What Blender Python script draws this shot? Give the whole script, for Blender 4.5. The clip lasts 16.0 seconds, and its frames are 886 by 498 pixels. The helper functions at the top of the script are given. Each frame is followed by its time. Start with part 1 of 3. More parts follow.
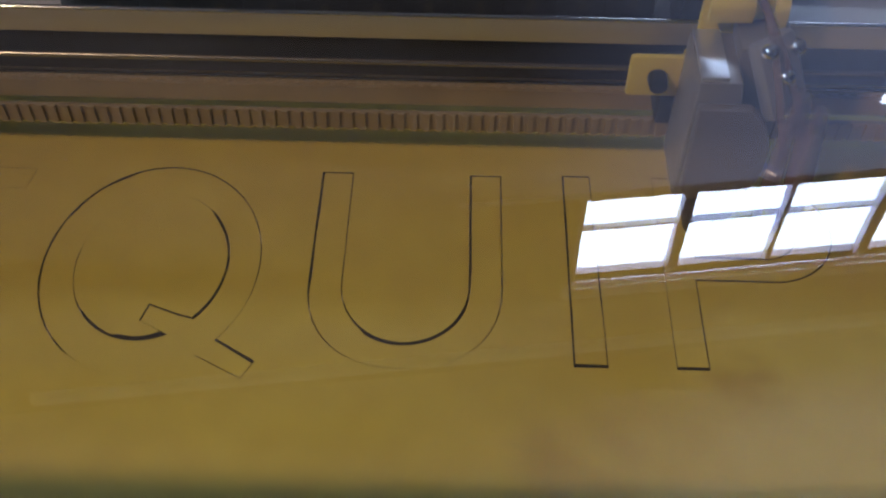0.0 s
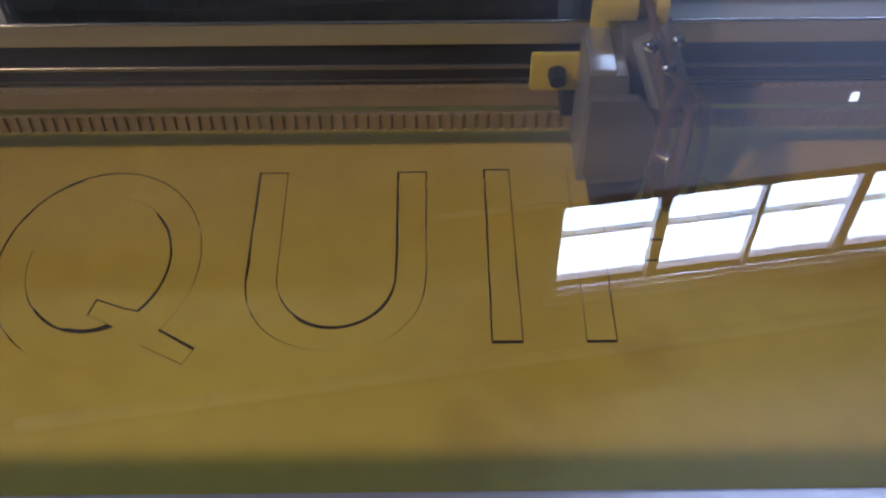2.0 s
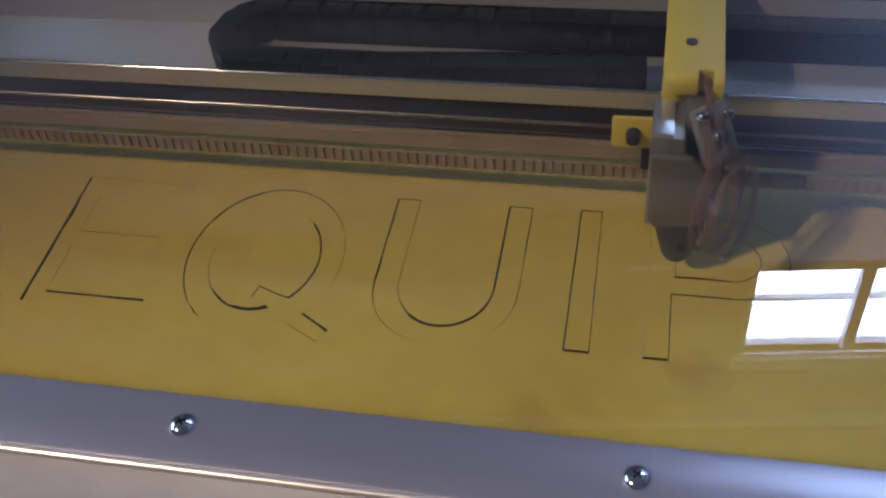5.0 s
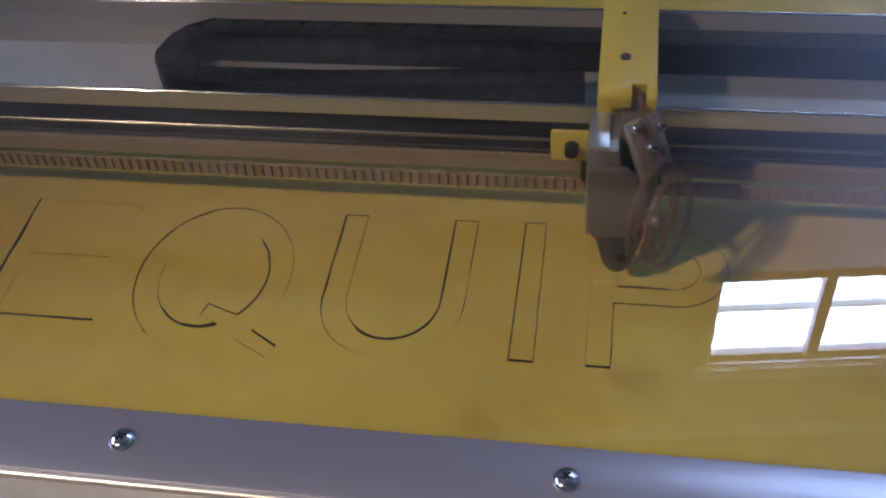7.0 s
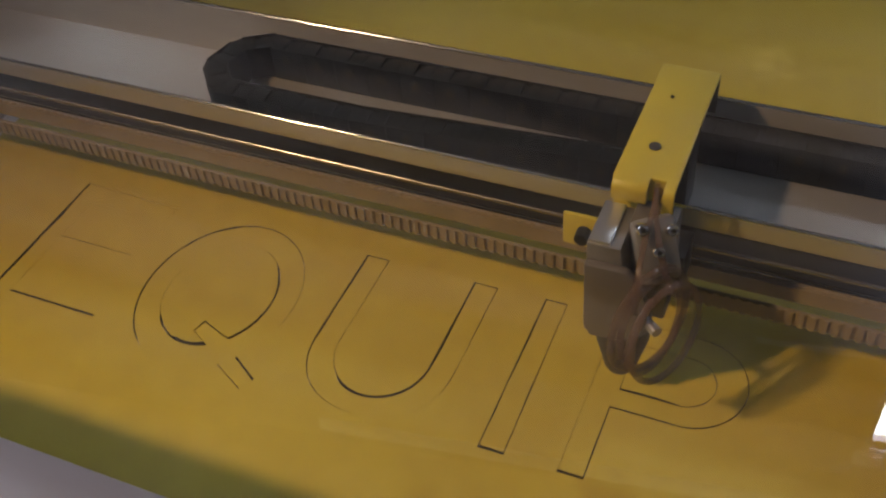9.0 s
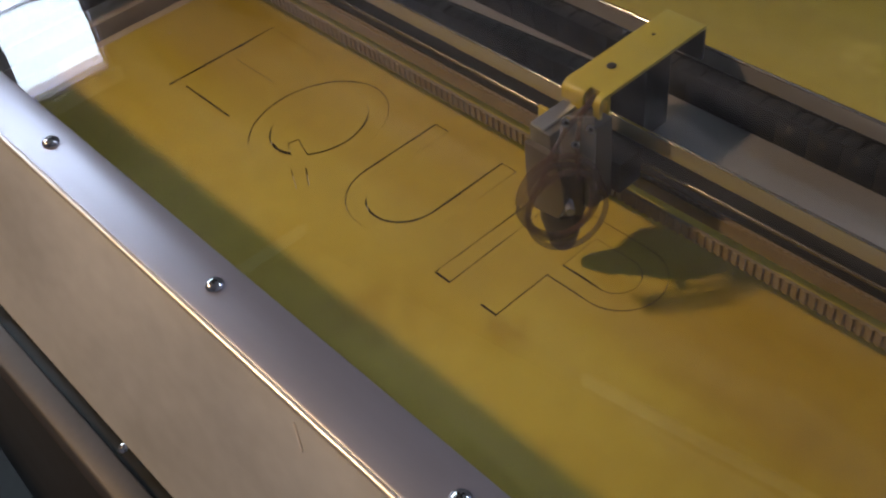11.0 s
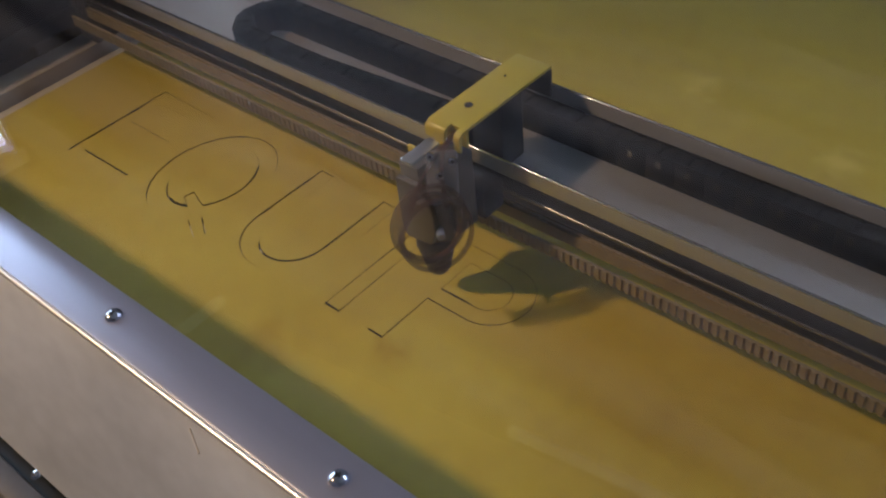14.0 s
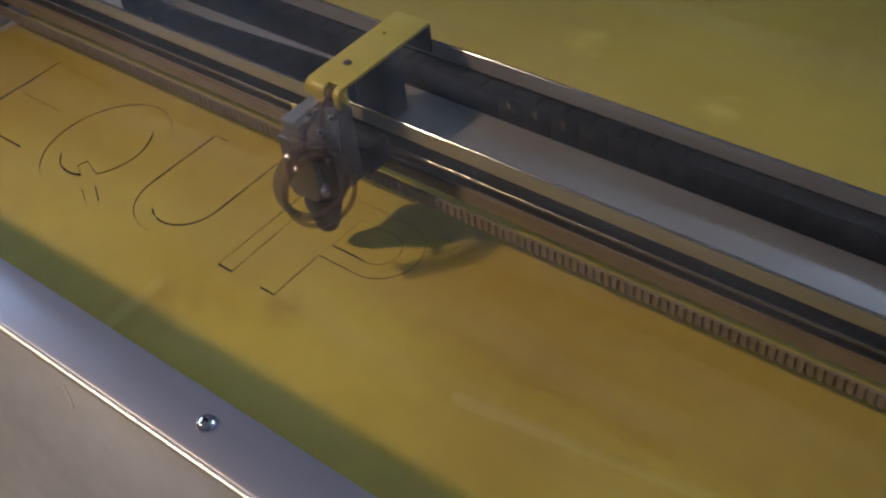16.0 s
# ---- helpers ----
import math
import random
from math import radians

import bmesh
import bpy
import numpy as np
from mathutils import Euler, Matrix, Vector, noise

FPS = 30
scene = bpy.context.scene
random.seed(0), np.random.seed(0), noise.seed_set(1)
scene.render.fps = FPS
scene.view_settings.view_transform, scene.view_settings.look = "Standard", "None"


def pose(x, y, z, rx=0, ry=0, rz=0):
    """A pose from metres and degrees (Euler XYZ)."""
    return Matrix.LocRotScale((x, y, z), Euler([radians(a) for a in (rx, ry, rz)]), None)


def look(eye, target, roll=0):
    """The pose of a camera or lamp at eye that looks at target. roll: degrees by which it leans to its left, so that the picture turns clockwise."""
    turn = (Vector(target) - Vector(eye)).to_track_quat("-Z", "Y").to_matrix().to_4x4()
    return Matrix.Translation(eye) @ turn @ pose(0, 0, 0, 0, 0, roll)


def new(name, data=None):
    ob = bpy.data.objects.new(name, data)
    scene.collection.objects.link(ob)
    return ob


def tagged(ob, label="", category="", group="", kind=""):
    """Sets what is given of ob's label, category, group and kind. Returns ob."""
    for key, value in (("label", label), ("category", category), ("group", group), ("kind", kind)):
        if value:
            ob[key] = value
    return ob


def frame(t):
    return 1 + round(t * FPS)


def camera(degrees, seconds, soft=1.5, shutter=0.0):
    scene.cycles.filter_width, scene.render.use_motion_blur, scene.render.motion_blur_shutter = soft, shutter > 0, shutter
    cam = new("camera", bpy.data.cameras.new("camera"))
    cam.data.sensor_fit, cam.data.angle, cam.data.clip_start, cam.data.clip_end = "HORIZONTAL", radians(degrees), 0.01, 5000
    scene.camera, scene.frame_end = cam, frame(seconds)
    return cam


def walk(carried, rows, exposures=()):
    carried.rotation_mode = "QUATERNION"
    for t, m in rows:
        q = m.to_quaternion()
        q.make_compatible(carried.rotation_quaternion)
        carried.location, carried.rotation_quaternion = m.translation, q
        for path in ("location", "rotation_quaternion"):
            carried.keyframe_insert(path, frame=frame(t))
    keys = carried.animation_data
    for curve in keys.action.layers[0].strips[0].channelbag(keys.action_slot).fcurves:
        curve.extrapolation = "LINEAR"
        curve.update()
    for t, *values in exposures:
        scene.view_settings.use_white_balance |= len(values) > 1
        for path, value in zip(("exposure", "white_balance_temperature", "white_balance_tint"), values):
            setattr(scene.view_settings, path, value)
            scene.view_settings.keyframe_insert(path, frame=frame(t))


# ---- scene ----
from mathutils.geometry import tessellate_polygon

cam = camera(45.71, 16.0, soft=2.3)
walk(cam, [
    (0, look((0.2957, -0.2582, 0.3971), (0.2923, -0.0208, 0.1068), 0.79)),
    (0.5, look((0.3007, -0.2655, 0.4020), (0.2960, -0.0305, 0.1098), 0.19)),
    (1, look((0.3171, -0.2728, 0.3994), (0.3186, -0.0396, 0.1058), 0.22)),
    (1.5, look((0.3302, -0.2817, 0.4042), (0.3375, -0.0475, 0.1114), 0.27)),
    (2, look((0.3255, -0.2911, 0.4187), (0.3275, -0.0502, 0.1314), -0.14)),
    (2.5, look((0.3173, -0.3766, 0.4756), (0.3154, -0.1200, 0.2021), 0.09)),
    (3, look((0.3479, -0.3983, 0.4980), (0.3235, -0.1324, 0.2347), -1.27)),
    (3.5, look((0.3933, -0.3651, 0.4904), (0.3366, -0.1167, 0.2152), -3.46)),
    (4, look((0.3953, -0.3713, 0.4902), (0.3312, -0.1277, 0.2124), -6.33)),
    (4.5, look((0.3891, -0.3737, 0.4929), (0.3196, -0.1290, 0.2173), -7.08)),
    (7, look((0.4066, -0.3814, 0.5014), (0.3487, -0.1280, 0.2311), -6.06)),
    (7.5, look((0.4078, -0.3752, 0.5015), (0.3507, -0.1214, 0.2314), -6.04)),
    (8, look((0.4140, -0.3684, 0.5046), (0.3593, -0.1134, 0.2351), -6.74)),
    (8.5, look((0.4220, -0.3544, 0.5110), (0.3670, -0.0965, 0.2445), -6.58)),
    (9, look((0.4963, -0.3034, 0.4890), (0.3758, -0.0657, 0.2252), -5.69)),
    (9.2, look((0.5473, -0.2546, 0.5073), (0.4096, -0.0566, 0.2202), -9.73)),
    (11.5, look((0.7766, -0.3319, 0.5349), (0.5599, -0.1647, 0.2785), -6.32)),
    (12, look((0.7826, -0.3456, 0.5439), (0.5658, -0.1719, 0.2920), -5.59)),
    (12.5, look((0.7935, -0.3480, 0.5547), (0.5783, -0.1658, 0.3075), -5.50)),
    (13, look((0.8049, -0.3427, 0.5641), (0.5958, -0.1509, 0.3189), -5.50)),
    (13.5, look((0.8152, -0.3395, 0.5615), (0.6072, -0.1469, 0.3160), -6.57)),
    (14, look((0.8348, -0.3377, 0.5571), (0.6338, -0.1420, 0.3081), -6.97)),
    (14.5, look((0.8614, -0.3317, 0.5567), (0.6725, -0.1322, 0.3015), -6.85)),
    (15, look((0.8693, -0.3258, 0.5552), (0.6836, -0.1248, 0.2988), -6.76)),
    (15.5, look((0.8778, -0.3297, 0.5638), (0.6941, -0.1292, 0.3056), -6.39)),
    (16, look((0.8808, -0.3275, 0.5551), (0.6990, -0.1249, 0.2971), -6.59)),
], [  # seconds, stops, kelvin, tint
    (0, -0.31, 5900, 12), (2.0, -0.27, 5780, 12), (3.0, -0.08, 5400, 12), (4.5, 0.0, 5400, 12), (8.2, 0.02, 5600, 12), (9.0, 0.08, 7350, 11), (9.4, 0.08, 7350, 11),
    (11.3, -0.1, 6700, 10), (13, -0.02, 6400, 10), (14, 0.04, 6000, 10), (16, 0.02, 5800, 9)])

# ---- light ----
U = 0.125  # metres in one module; the machine is laid out in modules

world = bpy.data.worlds.new("world")
scene.world = world
world.use_nodes = True
wn = world.node_tree
sky = wn.nodes.new("ShaderNodeTexSky")
sky.sky_type, sky.sun_disc, sky.sun_elevation, sky.sun_rotation = "NISHITA", False, radians(35), radians(200)
wn.links.new(sky.outputs[0], wn.nodes["Background"].inputs[0])
wn.nodes["Background"].inputs[1].default_value = 0.1

HX, HY = 3.30, 0.54          # where the laser head stands over the sheet
LAMP = (HX - 11.5, HY - 11.0, 15.8)


def spot_lamp(name, at, target, size, watts, colour, cone):
    data = bpy.data.lights.new(name, "SPOT")
    data.shadow_soft_size, data.energy, data.color = size * U / 2, watts, colour
    data.spot_size, data.spot_blend = radians(cone), 0.9
    ob = new(name, data)
    ob.matrix_world = look(Vector(at) * U, Vector(target) * U)
    return ob


spot_lamp("lamp_light", LAMP, (2.4, -1.6, 0), 1.2, 192, (1.0, 0.65, 0.36), 31)


# ---- materials ----
def material(name, colour, rough=0.5, metal=0.0, vary=0.15, scale=30.0, bump=0.0, bscale=200.0, stretch=(1, 1, 1),
             fine=0.5, spec=0.5, trans=0.0, per_object=0.0, coat=0.0, rvar=0.2, alpha=1.0):
    """Principled surface with broad and fine variation of colour and roughness, and relief."""
    m = bpy.data.materials.new(name)
    m.use_nodes = True
    t = m.node_tree
    b = t.nodes["Principled BSDF"]
    b.inputs["Metallic"].default_value = metal
    b.inputs["Specular IOR Level"].default_value = spec
    b.inputs["Transmission Weight"].default_value = trans
    b.inputs["Coat Weight"].default_value = coat
    b.inputs["Alpha"].default_value = alpha
    tc = t.nodes.new("ShaderNodeTexCoord")
    mp = t.nodes.new("ShaderNodeMapping")
    mp.inputs["Scale"].default_value = stretch
    t.links.new(tc.outputs["Object"], mp.inputs[0])
    big, small = t.nodes.new("ShaderNodeTexNoise"), t.nodes.new("ShaderNodeTexNoise")
    big.inputs["Scale"].default_value, small.inputs["Scale"].default_value = scale * 0.25, scale * 4
    big.inputs["Detail"].default_value, small.inputs["Detail"].default_value = 4, 6
    for n in (big, small):
        t.links.new(mp.outputs[0], n.inputs["Vector"])
    mixed = t.nodes.new("ShaderNodeMix")
    mixed.inputs[0].default_value = fine
    t.links.new(big.outputs[0], mixed.inputs[2])
    t.links.new(small.outputs[0], mixed.inputs[3])
    src = mixed.outputs[0]
    if per_object:
        info, add = t.nodes.new("ShaderNodeObjectInfo"), t.nodes.new("ShaderNodeMath")
        add.operation, add.inputs[2].default_value = "MULTIPLY_ADD", 0.0
        add.inputs[1].default_value = per_object
        t.links.new(info.outputs["Random"], add.inputs[0])
        t.links.new(src, add.inputs[2])
        src = add.outputs[0]
    ramp = t.nodes.new("ShaderNodeValToRGB")
    c = Vector(colour)
    ramp.color_ramp.elements[0].position, ramp.color_ramp.elements[1].position = 0.3, 0.72
    ramp.color_ramp.elements[0].color = (*(c * (1 - vary)), 1)
    ramp.color_ramp.elements[1].color = (*[min(1, v) for v in c * (1 + vary)], 1)
    t.links.new(src, ramp.inputs[0])
    t.links.new(ramp.outputs[0], b.inputs["Base Color"])
    rr = t.nodes.new("ShaderNodeMapRange")
    rr.inputs[3].default_value, rr.inputs[4].default_value = max(0.02, rough * (1 - rvar)), min(1, rough * (1 + rvar))
    t.links.new(mixed.outputs[0], rr.inputs[0])
    t.links.new(rr.outputs[0], b.inputs["Roughness"])
    if bump:
        bn, bu = t.nodes.new("ShaderNodeTexNoise"), t.nodes.new("ShaderNodeBump")
        bn.inputs["Scale"].default_value, bn.inputs["Detail"].default_value = bscale, 5
        bu.inputs["Strength"].default_value, bu.inputs["Distance"].default_value = bump, 0.001
        t.links.new(mp.outputs[0], bn.inputs["Vector"])
        t.links.new(bn.outputs[0], bu.inputs["Height"])
        t.links.new(bu.outputs[0], b.inputs["Normal"])
    return m


def glowing(name, colour, strength):
    m = bpy.data.materials.new(name)
    m.use_nodes = True
    t = m.node_tree
    e = t.nodes.new("ShaderNodeEmission")
    e.inputs[0].default_value, e.inputs[1].default_value = (*colour, 1), strength
    t.links.new(e.outputs[0], t.nodes["Material Output"].inputs[0])
    return m


def glass_sheet(name):
    """Clear flat pane: passes light, mirrors by its angle."""
    m = bpy.data.materials.new(name)
    m.use_nodes = True
    t = m.node_tree
    t.nodes.remove(t.nodes["Principled BSDF"])
    fr, tr, gl, mx = (t.nodes.new("ShaderNode" + k) for k in ("LayerWeight", "BsdfTransparent", "BsdfGlossy", "MixShader"))
    fr.inputs[0].default_value = 0.5
    power, share = t.nodes.new("ShaderNodeMath"), t.nodes.new("ShaderNodeMath")
    power.operation, share.operation = "POWER", "MULTIPLY_ADD"
    power.inputs[1].default_value, share.inputs[1].default_value, share.inputs[2].default_value = 5.0, 0.93, 0.070
    t.links.new(fr.outputs["Facing"], power.inputs[0])
    t.links.new(power.outputs[0], share.inputs[0])
    tr.inputs[0].default_value = (0.95, 0.96, 0.95, 1)
    gl.inputs["Roughness"].default_value = 0.0
    # the sheet is warped towards its far end, where it was bent
    wc, wx, wm, wz, wb = (t.nodes.new("ShaderNode" + k) for k in ("TexCoord", "SeparateXYZ", "MapRange", "TexNoise", "Bump"))
    t.links.new(wc.outputs["Object"], wx.inputs[0])
    t.links.new(wx.outputs["X"], wm.inputs[0])
    wm.inputs[1].default_value, wm.inputs[2].default_value, wm.inputs[3].default_value, wm.inputs[4].default_value = -1.2 * U, 1.2 * U, 0.14, 0.0
    t.links.new(wc.outputs["Object"], wz.inputs["Vector"])
    wz.inputs["Scale"].default_value, wz.inputs["Detail"].default_value = 26.0, 1.0
    t.links.new(wm.outputs[0], wb.inputs["Strength"])
    t.links.new(wz.outputs[0], wb.inputs["Height"])
    wb.inputs["Distance"].default_value = 0.002
    t.links.new(wb.outputs[0], gl.inputs["Normal"])
    t.links.new(share.outputs[0], mx.inputs[0])
    t.links.new(tr.outputs[0], mx.inputs[1])
    t.links.new(gl.outputs[0], mx.inputs[2])
    # pale streaky film that paints in the light veil and streaks over the glass
    tc, mp, nz, mr, di, mx2 = (t.nodes.new("ShaderNode" + k) for k in ("TexCoord", "Mapping", "TexNoise", "MapRange", "BsdfDiffuse", "MixShader"))
    mp.inputs["Rotation"].default_value[2] = radians(24)
    mp.inputs["Scale"].default_value = (2.5, 22.0, 1.0)
    nz.inputs["Scale"].default_value, nz.inputs["Detail"].default_value = 1.6, 4.0
    t.links.new(tc.outputs["Object"], mp.inputs[0])
    t.links.new(mp.outputs[0], nz.inputs["Vector"])
    t.links.new(nz.outputs[0], mr.inputs[0])
    mr.inputs[1].default_value, mr.inputs[2].default_value, mr.inputs[3].default_value, mr.inputs[4].default_value = 0.42, 0.75, 0.002, 0.026
    di.inputs[0].default_value = (0.8, 0.8, 0.8, 1)
    t.links.new(mr.outputs[0], mx2.inputs[0])
    t.links.new(mx.outputs[0], mx2.inputs[1])
    t.links.new(di.outputs[0], mx2.inputs[2])
    t.links.new(mx2.outputs[0], t.nodes["Material Output"].inputs[0])
    return m


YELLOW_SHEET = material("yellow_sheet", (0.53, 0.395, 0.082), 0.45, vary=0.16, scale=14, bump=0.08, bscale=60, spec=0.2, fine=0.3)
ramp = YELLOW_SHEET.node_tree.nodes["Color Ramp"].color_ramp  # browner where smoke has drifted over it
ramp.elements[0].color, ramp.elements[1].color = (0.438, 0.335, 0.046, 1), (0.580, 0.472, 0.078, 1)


def stain_glare_patch(m, x, y, radius, depth, tint=(0.62, 0.48, 0.38)):
    """A ragged-rimmed tint, for the smoke stain by a cut and for painted reflections."""
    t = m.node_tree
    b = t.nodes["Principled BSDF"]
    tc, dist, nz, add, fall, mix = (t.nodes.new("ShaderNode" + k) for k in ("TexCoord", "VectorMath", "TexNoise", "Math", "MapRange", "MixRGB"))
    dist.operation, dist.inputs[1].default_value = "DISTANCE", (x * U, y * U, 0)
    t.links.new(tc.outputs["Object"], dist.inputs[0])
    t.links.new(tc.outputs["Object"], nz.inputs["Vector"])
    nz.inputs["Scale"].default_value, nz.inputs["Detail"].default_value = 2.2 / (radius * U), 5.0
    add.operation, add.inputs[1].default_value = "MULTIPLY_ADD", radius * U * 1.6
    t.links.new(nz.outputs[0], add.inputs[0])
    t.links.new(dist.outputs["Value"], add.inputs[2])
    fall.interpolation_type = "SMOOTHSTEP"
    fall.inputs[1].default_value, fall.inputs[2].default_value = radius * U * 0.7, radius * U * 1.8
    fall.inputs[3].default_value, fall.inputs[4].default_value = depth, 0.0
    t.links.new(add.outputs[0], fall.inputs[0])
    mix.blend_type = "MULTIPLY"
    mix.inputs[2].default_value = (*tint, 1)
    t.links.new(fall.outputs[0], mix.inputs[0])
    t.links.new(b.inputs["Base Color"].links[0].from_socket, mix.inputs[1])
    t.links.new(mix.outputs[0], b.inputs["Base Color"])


# smoke stain beside the foot of the P
stain_glare_patch(YELLOW_SHEET, 3.42, -0.06, 0.20, 0.5)
# browner patch in front of the U and I
stain_glare_patch(YELLOW_SHEET, 2.75, -0.48, 0.32, 0.35)
# broad browning painted in for the room mirrored in the glass
stain_glare_patch(YELLOW_SHEET, 5.0, 0.0, 0.95, 0.32)
# pale blurred reflections on the rear sheet, painted into its colour
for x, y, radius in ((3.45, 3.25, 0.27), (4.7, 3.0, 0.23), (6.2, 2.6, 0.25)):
    stain_glare_patch(YELLOW_SHEET, x, y, radius, 0.5, (1.55, 1.62, 2.8))
# duller patch far back on the sheet
stain_glare_patch(YELLOW_SHEET, 5.2, 4.2, 0.9, 0.3)
YELLOW_PAINT = material("yellow_paint", (0.53, 0.438, 0.065), 0.35, vary=0.08, scale=60, bump=0.05)
CHAR = material("charred_cut", (0.012, 0.008, 0.005), 0.9, vary=0.4, scale=400)
SATIN = material("satin_aluminium", (0.37, 0.38, 0.45), 0.31, 0.65, 0.02, 60, 0.0, 900, (0.05, 1, 1), fine=0.8, rvar=0.0)
BRUSHED = material("brushed_panel", (0.565, 0.60, 0.62), 0.40, 0.35, 0.26, 40, 0.03, 300, (0.5, 1, 1), fine=0.12, rvar=0.45)
CHANNEL = material("mill_aluminium", (0.42, 0.415, 0.41), 0.36, 0.55, 0.10, 40, 0.08, 500, (0.1, 1, 1))
ANODISED = material("bronze_anodised", (0.50, 0.43, 0.31), 0.45, 0.2, 0.12, 40, 0.05, 400, (0.1, 1, 1))
MILL = material("mill_finish_metal", (0.54, 0.49, 0.42), 0.5, 0.2, 0.12, 40, 0.05, 300, (1, 0.2, 1))
CHROME = material("chrome", (0.75, 0.75, 0.77), 0.12, 1.0, 0.05, 80)
BLACK = material("black_plastic", (0.007, 0.009, 0.008), 0.45, vary=0.3, scale=80, bump=0.05, per_object=0.15, spec=0.3)
CHAIN = material("chain_plastic", (0.006, 0.008, 0.007), 0.5, vary=0.25, scale=60, per_object=0.1, spec=0.12)
# olive cheek windows of the links; their glints put into the paler colour
CHAIN_BAR = material("chain_bar_gloss", (0.036, 0.038, 0.030), 0.26, vary=0.3, scale=60, spec=0.5)
STEEL = material("ground_steel", (0.28, 0.27, 0.26), 0.24, 0.9, 0.06, 60)
DARK_STEEL = material("dark_steel", (0.045, 0.045, 0.048), 0.5, 0.2, 0.2, 40)
RUBBER = material("belt_rubber", (0.25, 0.205, 0.125), 0.75, vary=0.2, scale=200)
HEAD_GREY = material("head_grey_metal", (0.145, 0.132, 0.12), 0.42, 0.25, 0.12, 60, 0.06, 300)
MOUNT = material("mount_grey_metal", (0.27, 0.265, 0.265), 0.34, 0.5, 0.12, 60, 0.05, 300)
NOZZLE = material("nozzle_black", (0.045, 0.042, 0.040), 0.45, 0.2, 0.2, 90)
HOSE = material("amber_hose", (0.17, 0.105, 0.07), 0.08, vary=0.2, scale=60, alpha=0.42)
CAP = material("bare_aluminium", (0.62, 0.64, 0.70), 0.30, 0.8, 0.08, 60, 0.03, 300)
PLASTER = material("plaster", (0.30, 0.28, 0.30), 0.85, vary=0.08, scale=3, bump=0.1, bscale=60)
CEILING = material("ceiling_paint", (0.34, 0.32, 0.31), 0.9, vary=0.06, scale=3)
TRIM = material("white_trim", (0.70, 0.69, 0.68), 0.5, vary=0.05, scale=8)
# pale bead metal: the highlight of the front fold put into the colour
EDGE = material("edge_highlight", (0.88, 0.86, 0.83), 0.30, 0.7, 0.08, 60)
# added glow, mirrored in the lid glass as a bluish haze
HAZE_GLOW = glowing("haze_glow", (0.47, 0.58, 1.0), 1.25)
ft = HAZE_GLOW.node_tree  # the glow fades along X so the added haze has no hard edge
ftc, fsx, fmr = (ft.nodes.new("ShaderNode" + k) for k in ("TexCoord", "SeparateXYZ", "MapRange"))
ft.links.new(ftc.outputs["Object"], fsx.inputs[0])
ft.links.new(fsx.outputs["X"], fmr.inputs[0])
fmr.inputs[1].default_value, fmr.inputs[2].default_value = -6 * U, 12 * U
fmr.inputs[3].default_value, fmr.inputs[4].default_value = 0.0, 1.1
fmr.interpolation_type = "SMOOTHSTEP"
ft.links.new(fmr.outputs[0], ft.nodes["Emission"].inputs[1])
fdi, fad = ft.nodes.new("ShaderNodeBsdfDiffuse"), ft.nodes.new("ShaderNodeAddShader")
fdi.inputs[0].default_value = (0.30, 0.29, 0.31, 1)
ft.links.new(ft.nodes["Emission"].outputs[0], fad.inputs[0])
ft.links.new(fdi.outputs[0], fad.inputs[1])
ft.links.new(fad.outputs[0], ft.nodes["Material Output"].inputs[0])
BLIND = glowing("blind_daylight", (0.62, 0.62, 0.85), 5.0)
FRAME = material("window_frame_paint", (0.62, 0.61, 0.74), 0.5, vary=0.1, scale=12)
FLOOR = material("dark_floor", (0.045, 0.055, 0.048), 0.6, vary=0.25, scale=6, bump=0.1)
DAY = glowing("daylight", (0.70, 0.81, 1.0), 20.0)
DAY_SIDE = glowing("side_daylight", (0.66, 0.80, 1.0), 10.0)
GLASS = glass_sheet("lid_glass")


# ---- mesh helpers (in modules) ----
def box(bm, x0, x1, y0, y1, z0, z1, bevel=0.0, m=None):
    made = bmesh.ops.create_cube(bm, size=1.0)["verts"]
    mat = Matrix.Translation(((x0 + x1) / 2, (y0 + y1) / 2, (z0 + z1) / 2)) @ Matrix.Diagonal((x1 - x0, y1 - y0, z1 - z0, 1))
    bmesh.ops.transform(bm, matrix=mat, verts=made)
    if bevel:
        edges = {e for v in made for e in v.link_edges}
        made = bmesh.ops.bevel(bm, geom=list(edges), offset=bevel, segments=2, affect="EDGES", profile=0.5)["verts"]
    if m is not None:
        bmesh.ops.transform(bm, matrix=m, verts=made)
    return bm


def rod(bm, a, b, r0, r1=None, n=20, bevel=0.0):
    a, b = Vector(a), Vector(b)
    r1 = r0 if r1 is None else r1
    m = Matrix.Translation((a + b) / 2) @ (b - a).to_track_quat("Z", "Y").to_matrix().to_4x4()
    made = bmesh.ops.create_cone(bm, cap_ends=True, segments=n, radius1=r0, radius2=r1, depth=(b - a).length, matrix=m)["verts"]
    if bevel:
        rims = [e for e in {e for v in made for e in v.link_edges} if any(len(f.verts) > 4 for f in e.link_faces)]
        bmesh.ops.bevel(bm, geom=rims, offset=bevel, segments=2, affect="EDGES", profile=0.5)
    return bm


